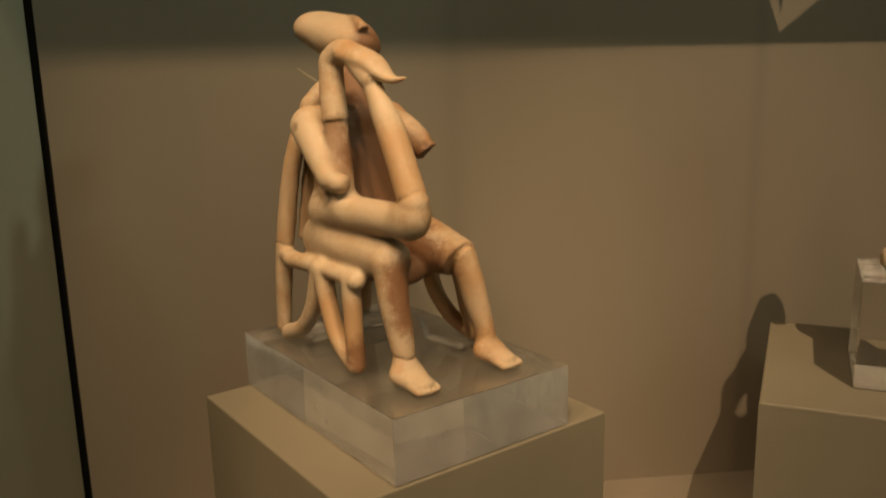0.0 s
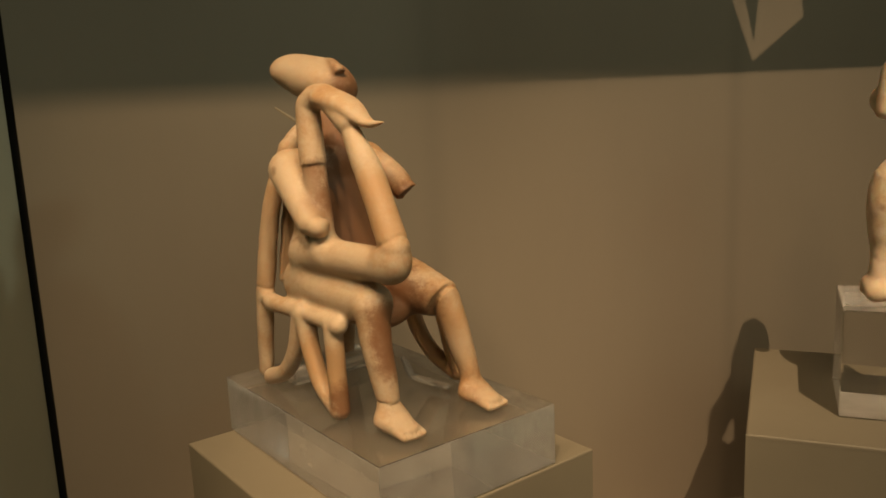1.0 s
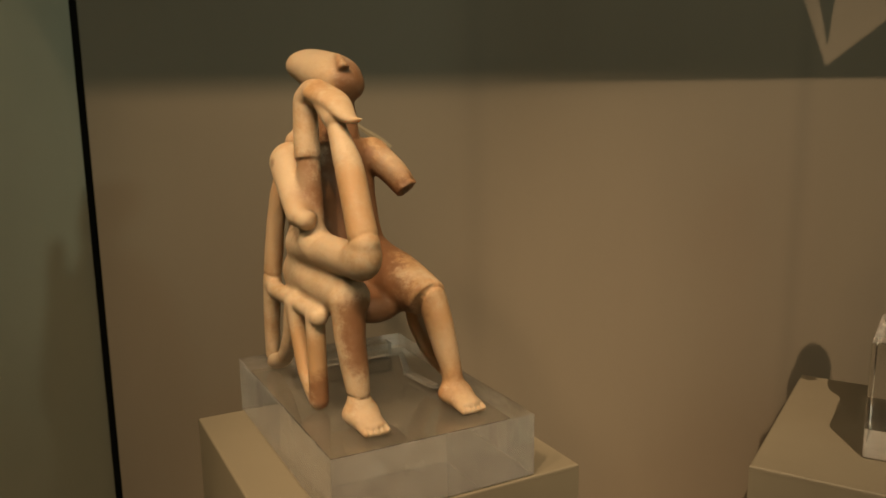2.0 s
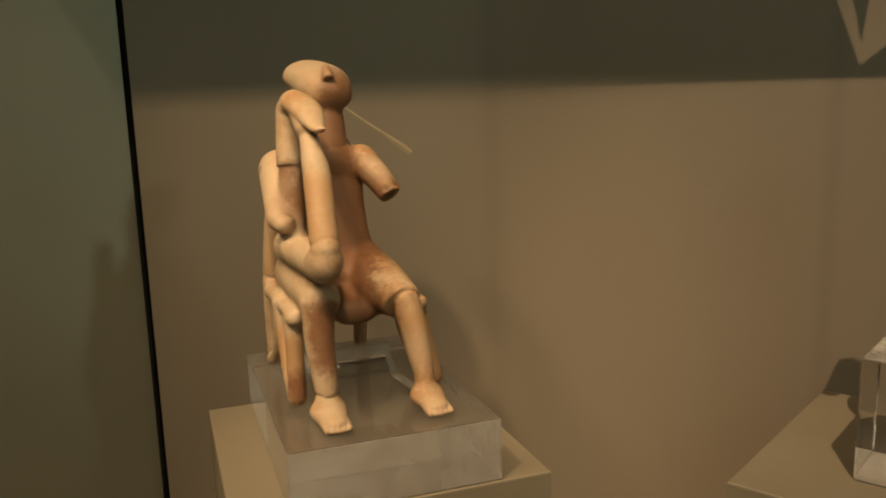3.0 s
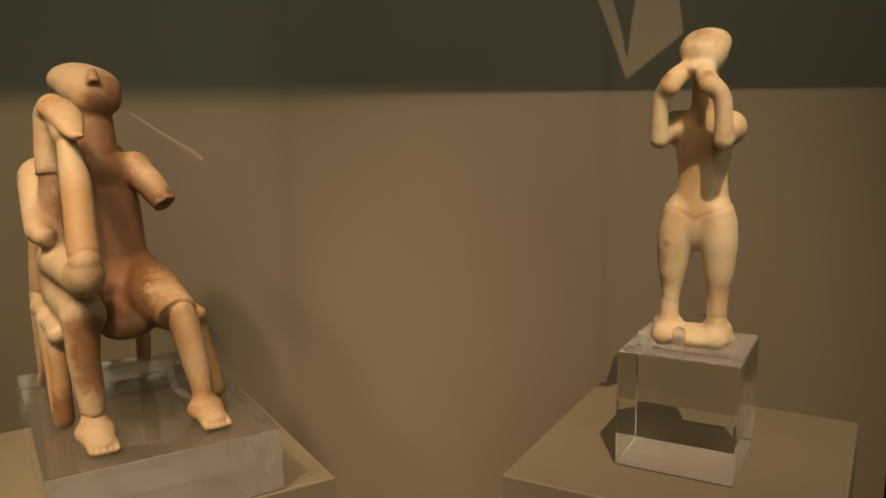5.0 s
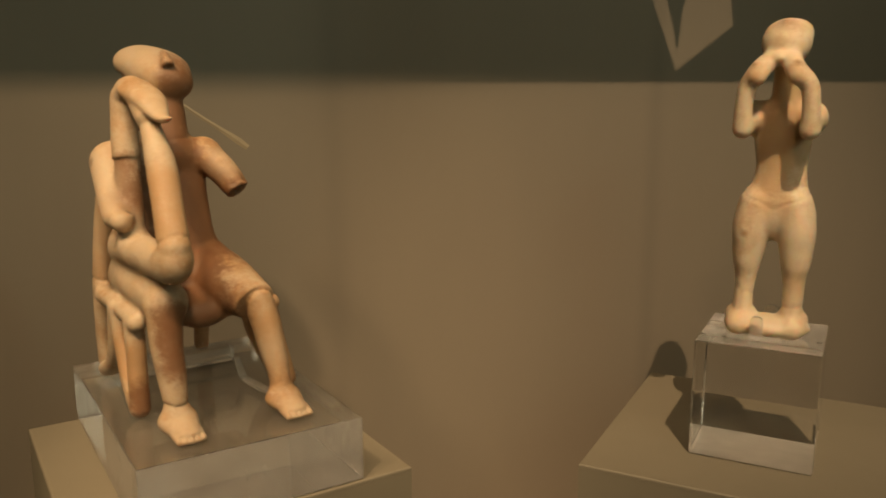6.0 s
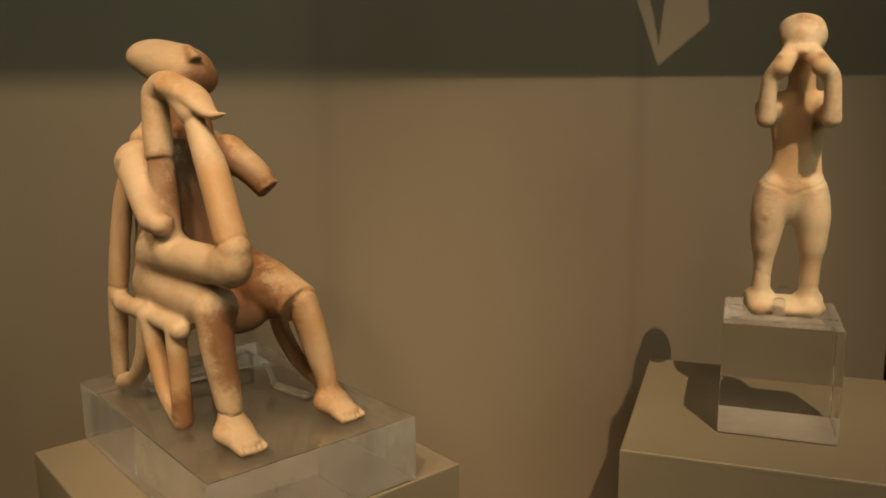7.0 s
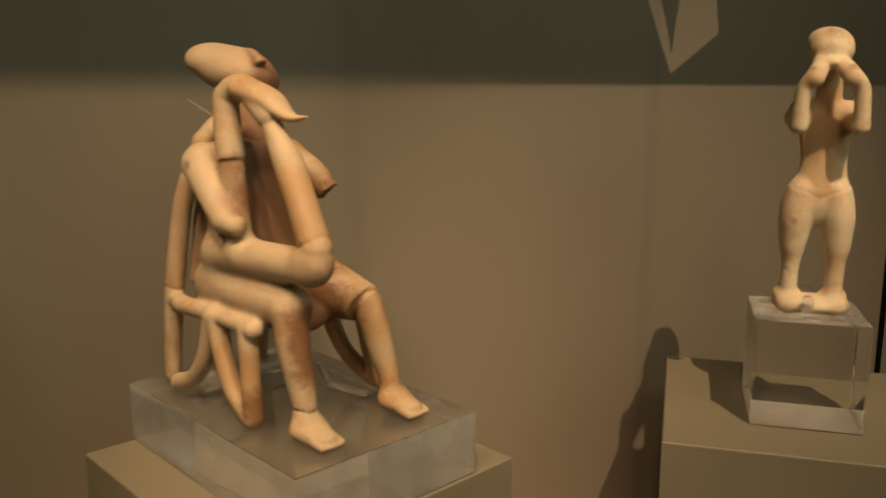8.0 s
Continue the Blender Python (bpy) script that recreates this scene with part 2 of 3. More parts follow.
def box_bm(m, size, bevel=0.0, segments=2):
    bm = bmesh.new()
    bmesh.ops.create_cube(bm, size=1.0)
    bmesh.ops.transform(bm, matrix=m @ Matrix.Diagonal((*size, 1)), verts=bm.verts)
    if bevel:
        bmesh.ops.bevel(bm, geom=bm.edges[:], offset=bevel, segments=segments, profile=0.6, affect="EDGES")
    return bm


# ---------------------------------------------------------------- sculpting by distance fields
class Clay:
    """A lump of clay on a grid (millimetres), built up from rounded strokes and turned into one smooth skin."""

    def __init__(self, low, high, step):
        self.low, self.step = np.array(low, float), step
        axes = [np.arange(a, b + step, step, dtype=np.float32) for a, b in zip(low, high)]
        self.x, self.y, self.z = np.meshgrid(*axes, indexing="ij")
        self.d = np.full(self.x.shape, 60.0, np.float32)

    def window(self, low, high, margin=14.0):
        """The part of the grid round a box, so that a stroke costs little."""
        a = np.floor((np.array(low) - margin - self.low) / self.step).astype(int)
        b = np.ceil((np.array(high) + margin - self.low) / self.step).astype(int) + 1
        return tuple(slice(max(int(i), 0), max(int(k), 1)) for i, k in zip(a, b))

    def join(self, w, d, k):
        old = self.d[w]
        if k <= 0:
            self.d[w] = np.minimum(old, d)
            return
        h = np.clip(0.5 + 0.5 * (old - d) / k, 0, 1)
        self.d[w] = old * (1 - h) + d * h - k * h * (1 - h)

    def limb(self, w, a, b, ra, rb, wide):
        a, b = np.array(a, float), np.array(b, float)
        ab = b - a
        px, py, pz = self.x[w] - a[0], self.y[w] - a[1], self.z[w] - a[2]
        t = np.clip((px * ab[0] + py * ab[1] + pz * ab[2]) / max(ab @ ab, 1e-6), 0, 1)
        return np.sqrt((px - ab[0] * t) ** 2 + ((py - ab[1] * t) / wide) ** 2 + (pz - ab[2] * t) ** 2) - (ra + (rb - ra) * t)

    def stroke(self, a, b, ra, rb=None, k=3.0, wide=1.0):
        """A tapered limb from a to b; wide stretches its section sideways."""
        self.path(((a, ra), (b, ra if rb is None else rb)), k, wide)

    def path(self, points, k=3.0, wide=1.0, cut=None):
        """A bent limb that glides through points with their radii; cut (point, direction) breaks it off flat."""
        p = np.array([(*q, r) for q, r in points], float)
        fine = [p[0]]
        for i in range(len(p) - 1):
            p0, p1, p2, p3 = p[max(i - 1, 0)], p[i], p[i + 1], p[min(i + 2, len(p) - 1)]
            steps = 5 if len(p) > 2 else 1
            for t in np.linspace(0, 1, steps + 1)[1:]:
                fine.append(0.5 * (2 * p1 + (p2 - p0) * t + (2 * p0 - 5 * p1 + 4 * p2 - p3) * t * t + (3 * p1 - p0 - 3 * p2 + p3) * t ** 3) if steps > 1 else p2)
        fine = np.array(fine)
        r = fine[:, 3].max() * np.array((1, wide, 1))
        w = self.window(fine[:, :3].min(0) - r, fine[:, :3].max(0) + r)
        d = None
        for a, b in zip(fine, fine[1:]):
            e = self.limb(w, a[:3], b[:3], a[3], b[3], wide)
            d = e if d is None else np.minimum(d, e)
        if cut:
            (u, v, h), n = cut[0], np.array(cut[1], float) / np.linalg.norm(cut[1])
            flat = (self.x[w] - u) * n[0] + (self.y[w] - v) * n[1] + (self.z[w] - h) * n[2]
            d = np.maximum(d, flat + 0.22 * np.sin(self.x[w] * 0.9) * np.sin(self.y[w] * 0.7))
        self.join(w, d, k)

    def egg(self, c, half, pitch=0.0, yaw=0.0, k=3.0):
        """An ellipsoid; pitch tips its front up, yaw turns it."""
        m = np.array((Matrix.Rotation(radians(yaw), 3, "Z") @ Matrix.Rotation(radians(-pitch), 3, "Y")).transposed())
        w = self.window(np.array(c) - max(half), np.array(c) + max(half))
        p = [self.x[w] - c[0], self.y[w] - c[1], self.z[w] - c[2]]
        q = [m[i][0] * p[0] + m[i][1] * p[1] + m[i][2] * p[2] for i in range(3)]
        n0 = np.sqrt(sum((q[i] / half[i]) ** 2 for i in range(3)))
        n1 = np.sqrt(sum((q[i] / half[i] ** 2) ** 2 for i in range(3))) + 1e-6
        self.join(w, n0 * (n0 - 1) / n1, k)

    def dent(self, c, r, depth):
        """A shallow chip in the skin."""
        w = self.window(np.array(c) - r, np.array(c) + r)
        g = ((self.x[w] - c[0]) ** 2 + (self.y[w] - c[1]) ** 2 + (self.z[w] - c[2]) ** 2) / r ** 2
        self.d[w] += depth * np.exp(-2 * g)

    def groove(self, c, axis, radius, depth=0.9, width=0.8, vee=0.0):
        """A hairline joint round a limb: a thin ring cut into the skin near c."""
        n = np.array(axis, float) / np.linalg.norm(axis)
        w = self.window(np.array(c) - radius * 1.6, np.array(c) + radius * 1.6, 0)
        px, py, pz = self.x[w] - c[0], self.y[w] - c[1], self.z[w] - c[2]
        h = px * n[0] + py * n[1] + pz * n[2] + 0.5 * np.sin((px + py * 1.3) * 0.3) - vee * np.abs(py)
        r2 = (px ** 2 + py ** 2 + pz ** 2) / (radius * 1.35) ** 2
        self.d[w] += depth * np.exp(-(h / width) ** 2) * np.clip(3 * (1 - r2), 0, 1)

    def weather(self, amount, scale):
        """Uneven, hand-worked surface: slow waves in the skin."""
        x, y, z = self.x / scale, self.y / scale, self.z / scale
        self.d += amount * (np.sin(x * 1.3 + 1.7 * np.sin(y * 0.9 + z * 0.4)) * np.sin(y * 1.7 + np.sin(z * 1.1)) + 0.6 * np.sin(z * 2.3 + x * 1.1 + 1.3 * np.sin(y * 2.1)))

    def skin(self):
        """The zero surface as vertices and quads (surface nets)."""
        d = self.d
        inside = d < 0
        nx, ny, nz = d.shape
        count = np.zeros((nx - 1, ny - 1, nz - 1), np.float32)
        total = np.zeros((nx - 1, ny - 1, nz - 1, 3), np.float32)
        cell = lambda ox, oy, oz, a: a[ox:nx - 1 + ox, oy:ny - 1 + oy, oz:nz - 1 + oz]
        corners = [(i, j, k) for i in (0, 1) for j in (0, 1) for k in (0, 1)]
        for c in corners:
            for axis in range(3):
                if c[axis]:
                    continue
                e = list(c)
                e[axis] = 1
                d0, d1 = cell(*c, d), cell(*e, d)
                cross = (d0 < 0) != (d1 < 0)
                t = np.where(cross, d0 / np.where(cross, d0 - d1, 1), 0)
                for i in range(3):
                    total[..., i] += np.where(cross, c[i] + (t if i == axis else 0), 0)
                count += cross
        used = count > 0
        index = np.full(count.shape, -1, np.int64)
        index[used] = np.arange(used.sum())
        verts = (np.argwhere(used) + total[used] / count[used][:, None]) * self.step + self.low
        quads = []
        for axis in range(3):
            lo = [slice(0, n) for n in d.shape]
            hi = [slice(0, n) for n in d.shape]
            lo[axis], hi[axis] = slice(0, d.shape[axis] - 1), slice(1, d.shape[axis])
            s0, s1 = inside[tuple(lo)], inside[tuple(hi)]
            u, v = (axis + 1) % 3, (axis + 2) % 3
            for flip in (False, True):
                at = np.argwhere((s0 & ~s1) if not flip else (~s0 & s1))
                at = at[(at[:, u] > 0) & (at[:, v] > 0) & (at[:, u] < d.shape[u] - 1) & (at[:, v] < d.shape[v] - 1)]
                ring = []
                for du, dv in ((1, 1), (0, 1), (0, 0), (1, 0)):
                    q = at.copy()
                    q[:, u] -= du
                    q[:, v] -= dv
                    ring.append(index[q[:, 0], q[:, 1], q[:, 2]])
                quads.append(np.stack(ring[::-1] if flip else ring, 1))
        return verts, np.concatenate(quads)

    def build(self, name, material, m):
        verts, quads = self.skin()
        me = bpy.data.meshes.new(name)
        me.from_pydata((verts / 1000).tolist(), [], quads.tolist())
        me.materials.append(material)
        me.shade_smooth()
        ob = new(name, me)
        ob.matrix_world = m
        return ob


# ---------------------------------------------------------------- the setting
# Side panels rise out of view to H1 to block the added cool spot.
H0, H1 = FLOOR_Z, 2.0
LEFT_X, RIGHT_X = WALL_A.x - 0.0022, WALL_B.x + 0.006


def wall_strip(x0, x1, z0, z1, thick, off=0.0):
    a, b = wall_at(x0, 0, off), wall_at(x1, 0, off)
    back = OUT * -thick
    return slab_bm([a.xy, (a + back).xy, (b + back).xy, b.xy][::-1], z0, z1)


GAP = 0.0055
back_panel = thing("wall_back", wall_strip(LEFT_X + GAP, RIGHT_X - GAP, H0 - 0.05, H1, 0.02), BACK_PANEL, "smooth taupe painted back panel of the case", "wall", "structure")
thing("trim", wall_strip(LEFT_X - 0.03, LEFT_X + 0.03, H0 - 0.05, H1, 0.01, -0.022), DARK, "black shadow gap beside the back panel", "trim", "structure")
thing("trim", wall_strip(RIGHT_X - 0.03, RIGHT_X + 0.03, H0 - 0.05, H1, 0.01, -0.022), DARK, "black shadow gap beside the back panel", "trim", "structure")


def light_streak():
    """A tapered pale strip on the panel, standing a hair proud; it paints in a streak of light."""
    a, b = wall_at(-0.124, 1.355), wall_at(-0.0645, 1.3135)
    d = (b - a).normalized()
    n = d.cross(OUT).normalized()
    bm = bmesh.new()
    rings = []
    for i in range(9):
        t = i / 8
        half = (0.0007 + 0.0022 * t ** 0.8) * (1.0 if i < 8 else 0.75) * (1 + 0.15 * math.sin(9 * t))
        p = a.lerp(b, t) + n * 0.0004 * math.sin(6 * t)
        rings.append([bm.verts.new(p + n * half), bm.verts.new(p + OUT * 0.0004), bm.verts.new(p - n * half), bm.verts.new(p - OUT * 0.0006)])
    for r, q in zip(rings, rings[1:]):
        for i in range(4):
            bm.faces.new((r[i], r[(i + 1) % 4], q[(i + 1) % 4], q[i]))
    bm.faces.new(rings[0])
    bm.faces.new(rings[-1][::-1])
    return part("light_streak", bm, LIGHT_STREAK, back_panel, "thin pale strip painted as a streak of light")


light_streak()


def side_wall(name, x, lean, sign):
    """A side panel of the case, running from the gap towards the glass."""
    a = wall_at(x, 0, 0.001)
    d = (OUT * math.cos(radians(lean)) + ALONG * sign * math.sin(radians(lean))) * 0.62
    t = ALONG * sign * 0.02
    pts = [a.xy, (a + d).xy, (a + d + t).xy, (a + t).xy]
    return thing(name, slab_bm(pts if sign > 0 else pts[::-1], H0 - 0.05, H1), SIDE, "plain grey-green painted side panel of the case", "wall", "structure")


side_wall("wall_left", LEFT_X - GAP * 0.2, 6, -1)
side_wall("wall_right", RIGHT_X + GAP * 0.2, 15, 1)

a, b = wall_at(LEFT_X - 0.15, 0, 0.0), wall_at(RIGHT_X + 0.15, 0, 0.0)
thing("floor", slab_bm([(a + OUT * 0.64).xy, (b + OUT * 0.64).xy, b.xy, a.xy], H0 - 0.04, H0), PANEL, "taupe painted floor of the case", "floor", "structure")


def canopy():
    """The opaque top of the case, out of view; its front edge shades the upper panel. Its small cut-out is added to
    throw a wedge of light.
    """
    bm = bmesh.new()
    x0, x1 = LEFT_X - 0.15, RIGHT_X + 0.15
    outer = [wall_at(x0, CANOPY_Z, -0.03), wall_at(x1, CANOPY_Z, -0.03), wall_at(x1, CANOPY_Z, CANOPY_OUT), wall_at(x0, CANOPY_Z, CANOPY_OUT)]
    cut = []
    # Light patch wanted on the panel, projected back to the top from LAMP_R.
    for x, z in ((0.3014, 1.374), (0.349, 1.412), (0.343, 1.452), (0.3085, 1.452), (0.3045, 1.425), (0.3016, 1.394), (0.2955, 1.420), (0.285, 1.455), (0.270, 1.455)):
        p = wall_at(x, z)
        s = (CANOPY_Z - LAMP_Z) / (p.z - LAMP_Z)
        cut.append(LAMP_R + (p - LAMP_R) * s)
    edges = []
    for ring in (outer, cut):
        vs = [bm.verts.new(p) for p in ring]
        edges += [bm.edges.new((vs[i], vs[(i + 1) % len(vs)])) for i in range(len(vs))]
    bmesh.ops.triangle_fill(bm, use_beauty=True, edges=edges)
    made = bmesh.ops.extrude_face_region(bm, geom=bm.faces[:])
    bmesh.ops.translate(bm, vec=(0, 0, 0.003), verts=[v for v in made["geom"] if isinstance(v, bmesh.types.BMVert)])
    return thing("ceiling", bm, PANEL, "opaque painted top of the case, out of view, with a light-shaping cut-out", "ceiling", "structure")


canopy()

# the gallery round the case
for name, at, size in (("ground", (0.1, -1.3, -0.05), (7, 5.2, 0.1)), ("gallery_ceiling", (0.1, -1.3, 3.25), (7, 5.2, 0.1)),
                       ("wall_west", (-3.4, -1.3, 1.6), (0.1, 5.2, 3.2)), ("wall_east", (3.6, -1.3, 1.6), (0.1, 5.2, 3.2)),
                       ("wall_south", (0.1, -3.9, 1.6), (7, 0.1, 3.2)), ("wall_north", (0.1, 1.3, 1.6), (7, 0.1, 3.2))):
    thing(name, box_bm(pose(*at), size), GALLERY, "dim plastered gallery surface", "ceiling" if "ceiling" in name else "floor" if name == "ground" else "wall", "structure")
a, b = wall_at(LEFT_X - 0.15, 0, -0.03), wall_at(RIGHT_X + 0.15, 0, -0.03)
thing("case_plinth", slab_bm([(a + OUT * 0.67).xy, (b + OUT * 0.67).xy, b.xy, a.xy], 0.0, H0 - 0.042, 0.004), PEDESTAL, "taupe painted plinth under the case", "plinth", "structure")

# ---------------------------------------------------------------- pedestals and acrylic
PED_TURN, BLOCK_TURN = -53.6, -23.5


def pedestal(centre, turn, half, label):
    """A painted box with a thin top panel, an Empty at its foot holding both."""
    ob = tagged(new("pedestal"), label, "pedestal")
    ob.matrix_world = pose(centre[0], centre[1], FLOOR_Z, 0, 0, turn)
    plan = rect((0, 0), 0, half, half)
    part("body", slab_bm(plan, 0.0, PED_Z - FLOOR_Z - 0.0030), PEDESTAL, ob)
    part("top_panel", slab_bm(plan, PED_Z - FLOOR_Z - 0.0029, PED_Z - FLOOR_Z, 0.0016, 3, True), PEDESTAL, ob)
    return ob


pedestal((-0.0345, 0.5095), PED_TURN, 0.0955, "taupe painted square pedestal under the seated figure")
pedestal((0.3255, 0.5485), BLOCK_TURN, 0.0945, "taupe painted square pedestal under the standing figure")
SLAB_Z, BLOCK_Z = 1.174, 1.2095
slab = thing("acrylic_slab", slab_bm(rect((-0.0355, 0.5103), PED_TURN, 0.096, 0.0635), PED_Z + 0.0006, SLAB_Z, 0.0007), ACRYLIC,
             "thick clear acrylic slab lying on the pedestal", "display stand")
block = thing("acrylic_block", slab_bm(rect((0.3195, 0.5385), BLOCK_TURN, 0.036, 0.0375), PED_Z + 0.0006, BLOCK_Z, 0.0017), ACRYLIC,
              "clear acrylic cube standing on the pedestal", "display stand")
dull_edges(slab, ACRYLIC_EDGE)
dull_edges(block, ACRYLIC_SIDE)
slab.data.materials[0] = ACRYLIC_TOP
block.data.materials.append(ACRYLIC_BASE)
for f in block.data.polygons:
    if f.normal.z < -0.9:
        f.material_index = 2


# ---------------------------------------------------------------- the seated figure with the harp
def harpist():
    c = Clay((-84, -36, -1), (104, 84, 226), 1.2)
    V = 15.0
    # the chair: seat, back, rails with knobs, looped legs, posts and arch
    c.stroke((-40, 20, 56), (14, 20, 55), 7, 7, k=2, wide=4.6)
    c.stroke((-50, 14, 70), (-38, 14, 150), 5.2, 4.2, k=2, wide=4.6)
    for side, v, foot, thin in ((-1, -20.5, -21, 1.0), (1, 60, 70, 0.95)):
        c.path((((-40, v, 58), 5.6 * thin), ((0, v, 58.5), 5.0 * thin), ((32, v, 58), 4.9 * thin), ((37.5, v, 57.5), 5.7 * thin)), k=1)
        c.path((((32, v, 56), 5.8 * thin), ((33, (v + foot) / 2, 30), 5.6 * thin), ((35, foot, 6), 5.8 * thin)), k=1.5)
        c.path((((0, v, 58), 6.6 * thin), ((5, v, 36), 5.8 * thin), ((15, (v + foot) / 2, 17), 5.6 * thin), ((33, foot, 6), 5.6 * thin)), k=1.5)
        if side < 0:
            c.path((((-3, v, 58), 6.6 * thin), ((-14, v, 32), 5.6 * thin), ((-30, v, 14), 5.4 * thin), ((-50, v, 6), 5.4 * thin)), k=1.5)
        back = 14 + side * 32.5
        c.path((((-61, back, 8), 5), ((-53, back, 62), 6), ((-42, back + 4 * -side, 120), 5.8), ((-33, back + 13 * -side, 156), 5.2)), k=1.5)
        c.stroke((-53, back, 60), (-38, v, 58), 5 * thin, 5 * thin, k=2)
    c.path((((-33, -5, 156), 5.2), ((-30, 2, 165), 5.2), ((-29, 14, 171), 5.2), ((-30, 26, 165), 5.2), ((-33, 32, 156), 5.2)), k=2)
    # torso, shoulders, neck
    c.path((((-14, V + 1, 138), 12), ((-10, V + 1, 110), 12), ((-6, V + 1, 84), 14)), wide=2.05)
    c.stroke((-6, -4, 122), (-12, -6, 82), 11, 13, k=7)
    c.stroke((-15, -14, 146), (-13, 40, 147), 10.5, 10.5, k=5)
    c.stroke((-13, V + 3, 150), (-22, V + 4, 186), 13.5, 11.5, k=5)
    # head, tipped back
    c.egg((-33, 20.5, 197.3), (30, 18.8, 14.4), pitch=-9, k=2)
    c.egg((-51, 16, 203.3), (17.5, 17.5, 11.2), pitch=-9, k=5)
    c.egg((-14, 21.5, 190.5), (10, 14.5, 11), k=3)
    c.path((((-24, 21, 209.5), 1.4), ((-14, 20, 206.5), 3.3), ((-5, 18.8, 200.5), 4.6)), k=0.6, wide=0.85, cut=((-7.6, 19, 197.5), (0.62, 0, -0.78)))
    # left arm, broken off
    c.path((((-9, 41, 145), 9.8), ((4, 46.5, 136), 8.8), ((12, 51, 126.5), 7.7), ((17, 54, 119), 7.0)), k=3, cut=((13, 51.5, 125), (0.55, 0.35, -0.75)))
    for a in (((17, 48, 130), 3.0), ((15, 53, 131), 2.4), ((16, 46, 135), 2.2)):
        c.dent(*a, 1.2)
    chips = random.Random(4)
    for _ in range(16):
        c.dent((13 + chips.uniform(-3, 5), 51 + chips.uniform(-6, 6), 126 + chips.uniform(-6, 6)), chips.uniform(1.6, 3.2), chips.uniform(-2.2, 2.4))
    # hips, thighs, lap
    c.egg((-8, V + 2, 74), (26, 33, 18), k=5)
    c.stroke((-18, -6, 74), (55, -8, 71), 15.5, 12, k=5)
    c.path((((-8, 36, 75), 17), ((22, 38, 70), 17.5), ((52, 43.5, 64), 12.2), ((58, 45, 60), 11)), k=4, cut=((55, 44, 64), (1, 0.1, -0.5)))
    c.stroke((0, V + 2, 63), (32, V + 4, 56), 13, 9, k=4, wide=1.8)
    # harp: rear pillar, arch, front pillar, bird's-bill finial, knob, sound box
    c.path((((19, -15, 100), 7.4), ((9, -12, 148), 7.1), ((8, -12, 156), 6.4)), k=1.2)
    c.path((((11, -13, 142), 7.9), ((9.5, -12.5, 150), 7.9), ((5, -11, 178), 7.4), ((8, -10, 184), 7.2), ((14, -9, 187), 7.2), ((24, -8, 185), 7.2), ((40, -7, 172), 7.0)), k=0.3, cut=((9.5, -12.5, 147.5), (0.2, 0, -1)))
    c.path((((36, -7, 175), 4.6), ((44, -6.5, 164), 5.8), ((55, -6, 148), 7.9), ((60, -6, 140), 8.0)), k=0.8, cut=((56, -6, 147), (0.5, 0, -0.85)))
    c.path((((52, -6, 153), 6.8), ((57, -6, 145), 8.0), ((81, -9, 106), 8.4)), k=0.3, cut=((55.4, -6, 148.0), (-0.5, 0, 0.85)))
    c.path((((20, -7, 186), 6.5), ((38, -5, 180.5), 5.8), ((50, -4, 173.5), 3.7), ((58, -3.3, 171), 2.3), ((68, -2.6, 172), 0.8)), k=0.8, wide=1.6)
    c.egg((79, -9, 99), (11, 10, 12.5), k=0.8)
    c.stroke((-6, -12, 94), (72, -10, 95.5), 11, 9.5, k=6)
    # right arm, broken at the elbow
    c.stroke((-15, -17, 144), (17, -22, 116), 11, 8.0, k=3.0)
    c.egg((23.5, -20.5, 113.5), (6.6, 6.8, 6.2), k=0.9)
    c.egg((27, -19, 116), (3.2, 4, 3.4), k=1)
    c.dent((27, -18, 117), 3.5, 1.2)
    # legs and feet
    c.path((((58, -10, 70), 10.4), ((61, -11, 52), 8.9), ((65, -10.5, 34), 7.9), ((68, -10, 20), 6.8), ((69, -10, 9), 7.4)), k=3)
    c.path((((70, -10, 8), 7.4), ((80, -9.5, 5.2), 5.6), ((86, -9, 4.2), 4.5)), k=3, wide=1.5)
    c.path((((53, 45.5, 66), 9.4), ((58.5, 48.5, 48), 8.4), ((63, 50.5, 32), 7.5), ((67, 51.5, 20), 6.3), ((69, 52, 9), 7.0)), k=0.4)
    c.path((((70, 52, 8), 7.2), ((80, 53, 5.2), 5.5), ((86, 53.3, 4.2), 4.4)), k=3, wide=1.5)
    for foot in (-9, 53.3):
        for i in range(5):
            c.stroke((82, foot - 6.4 + 3.2 * i, 4.2), (90.2 - abs(i - 2.0) * 0.35, foot - 6.4 + 3.2 * i, 2.9), 2.5, 2.0, k=0.5)
        for i in range(4):
            for u in (88, 90, 92):
                c.dent((u, foot - 4.8 + 3.2 * i, 4.4), 1.3, 1.3)
    # mended breaks
    c.groove((56.2, -6, 146.8), (0.5, 0, -0.85), 9, 0.35, 0.6)
    c.groove((80, -9, 109), (0.5, 0, -0.85), 9)
    c.groove((55.5, 44.5, 64), (1, 0.1, -0.5), 15, 2.4, 0.9)
    c.groove((68, -9, 18), (0.1, 0, 1), 9, 1.3)
    c.groove((-52, -18, 67), (0.2, 0, 1), 7, 0.8)
    c.groove((-12, 18, 158), (0.1, 0, 1), 15, 0.6)
    c.dent((-12, -26.5, 144), 1.6, 0.8)
    c.weather(0.12, 8.0)
    f = Vector((0.62, -0.785, 0)).normalized()
    l = Vector((-f.y, f.x, 0))
    m = Matrix(((f.x, l.x, 0, -0.06), (f.y, l.y, 0, 0.50), (0, 0, 1, SLAB_Z + 0.0012), (0, 0, 0, 1)))
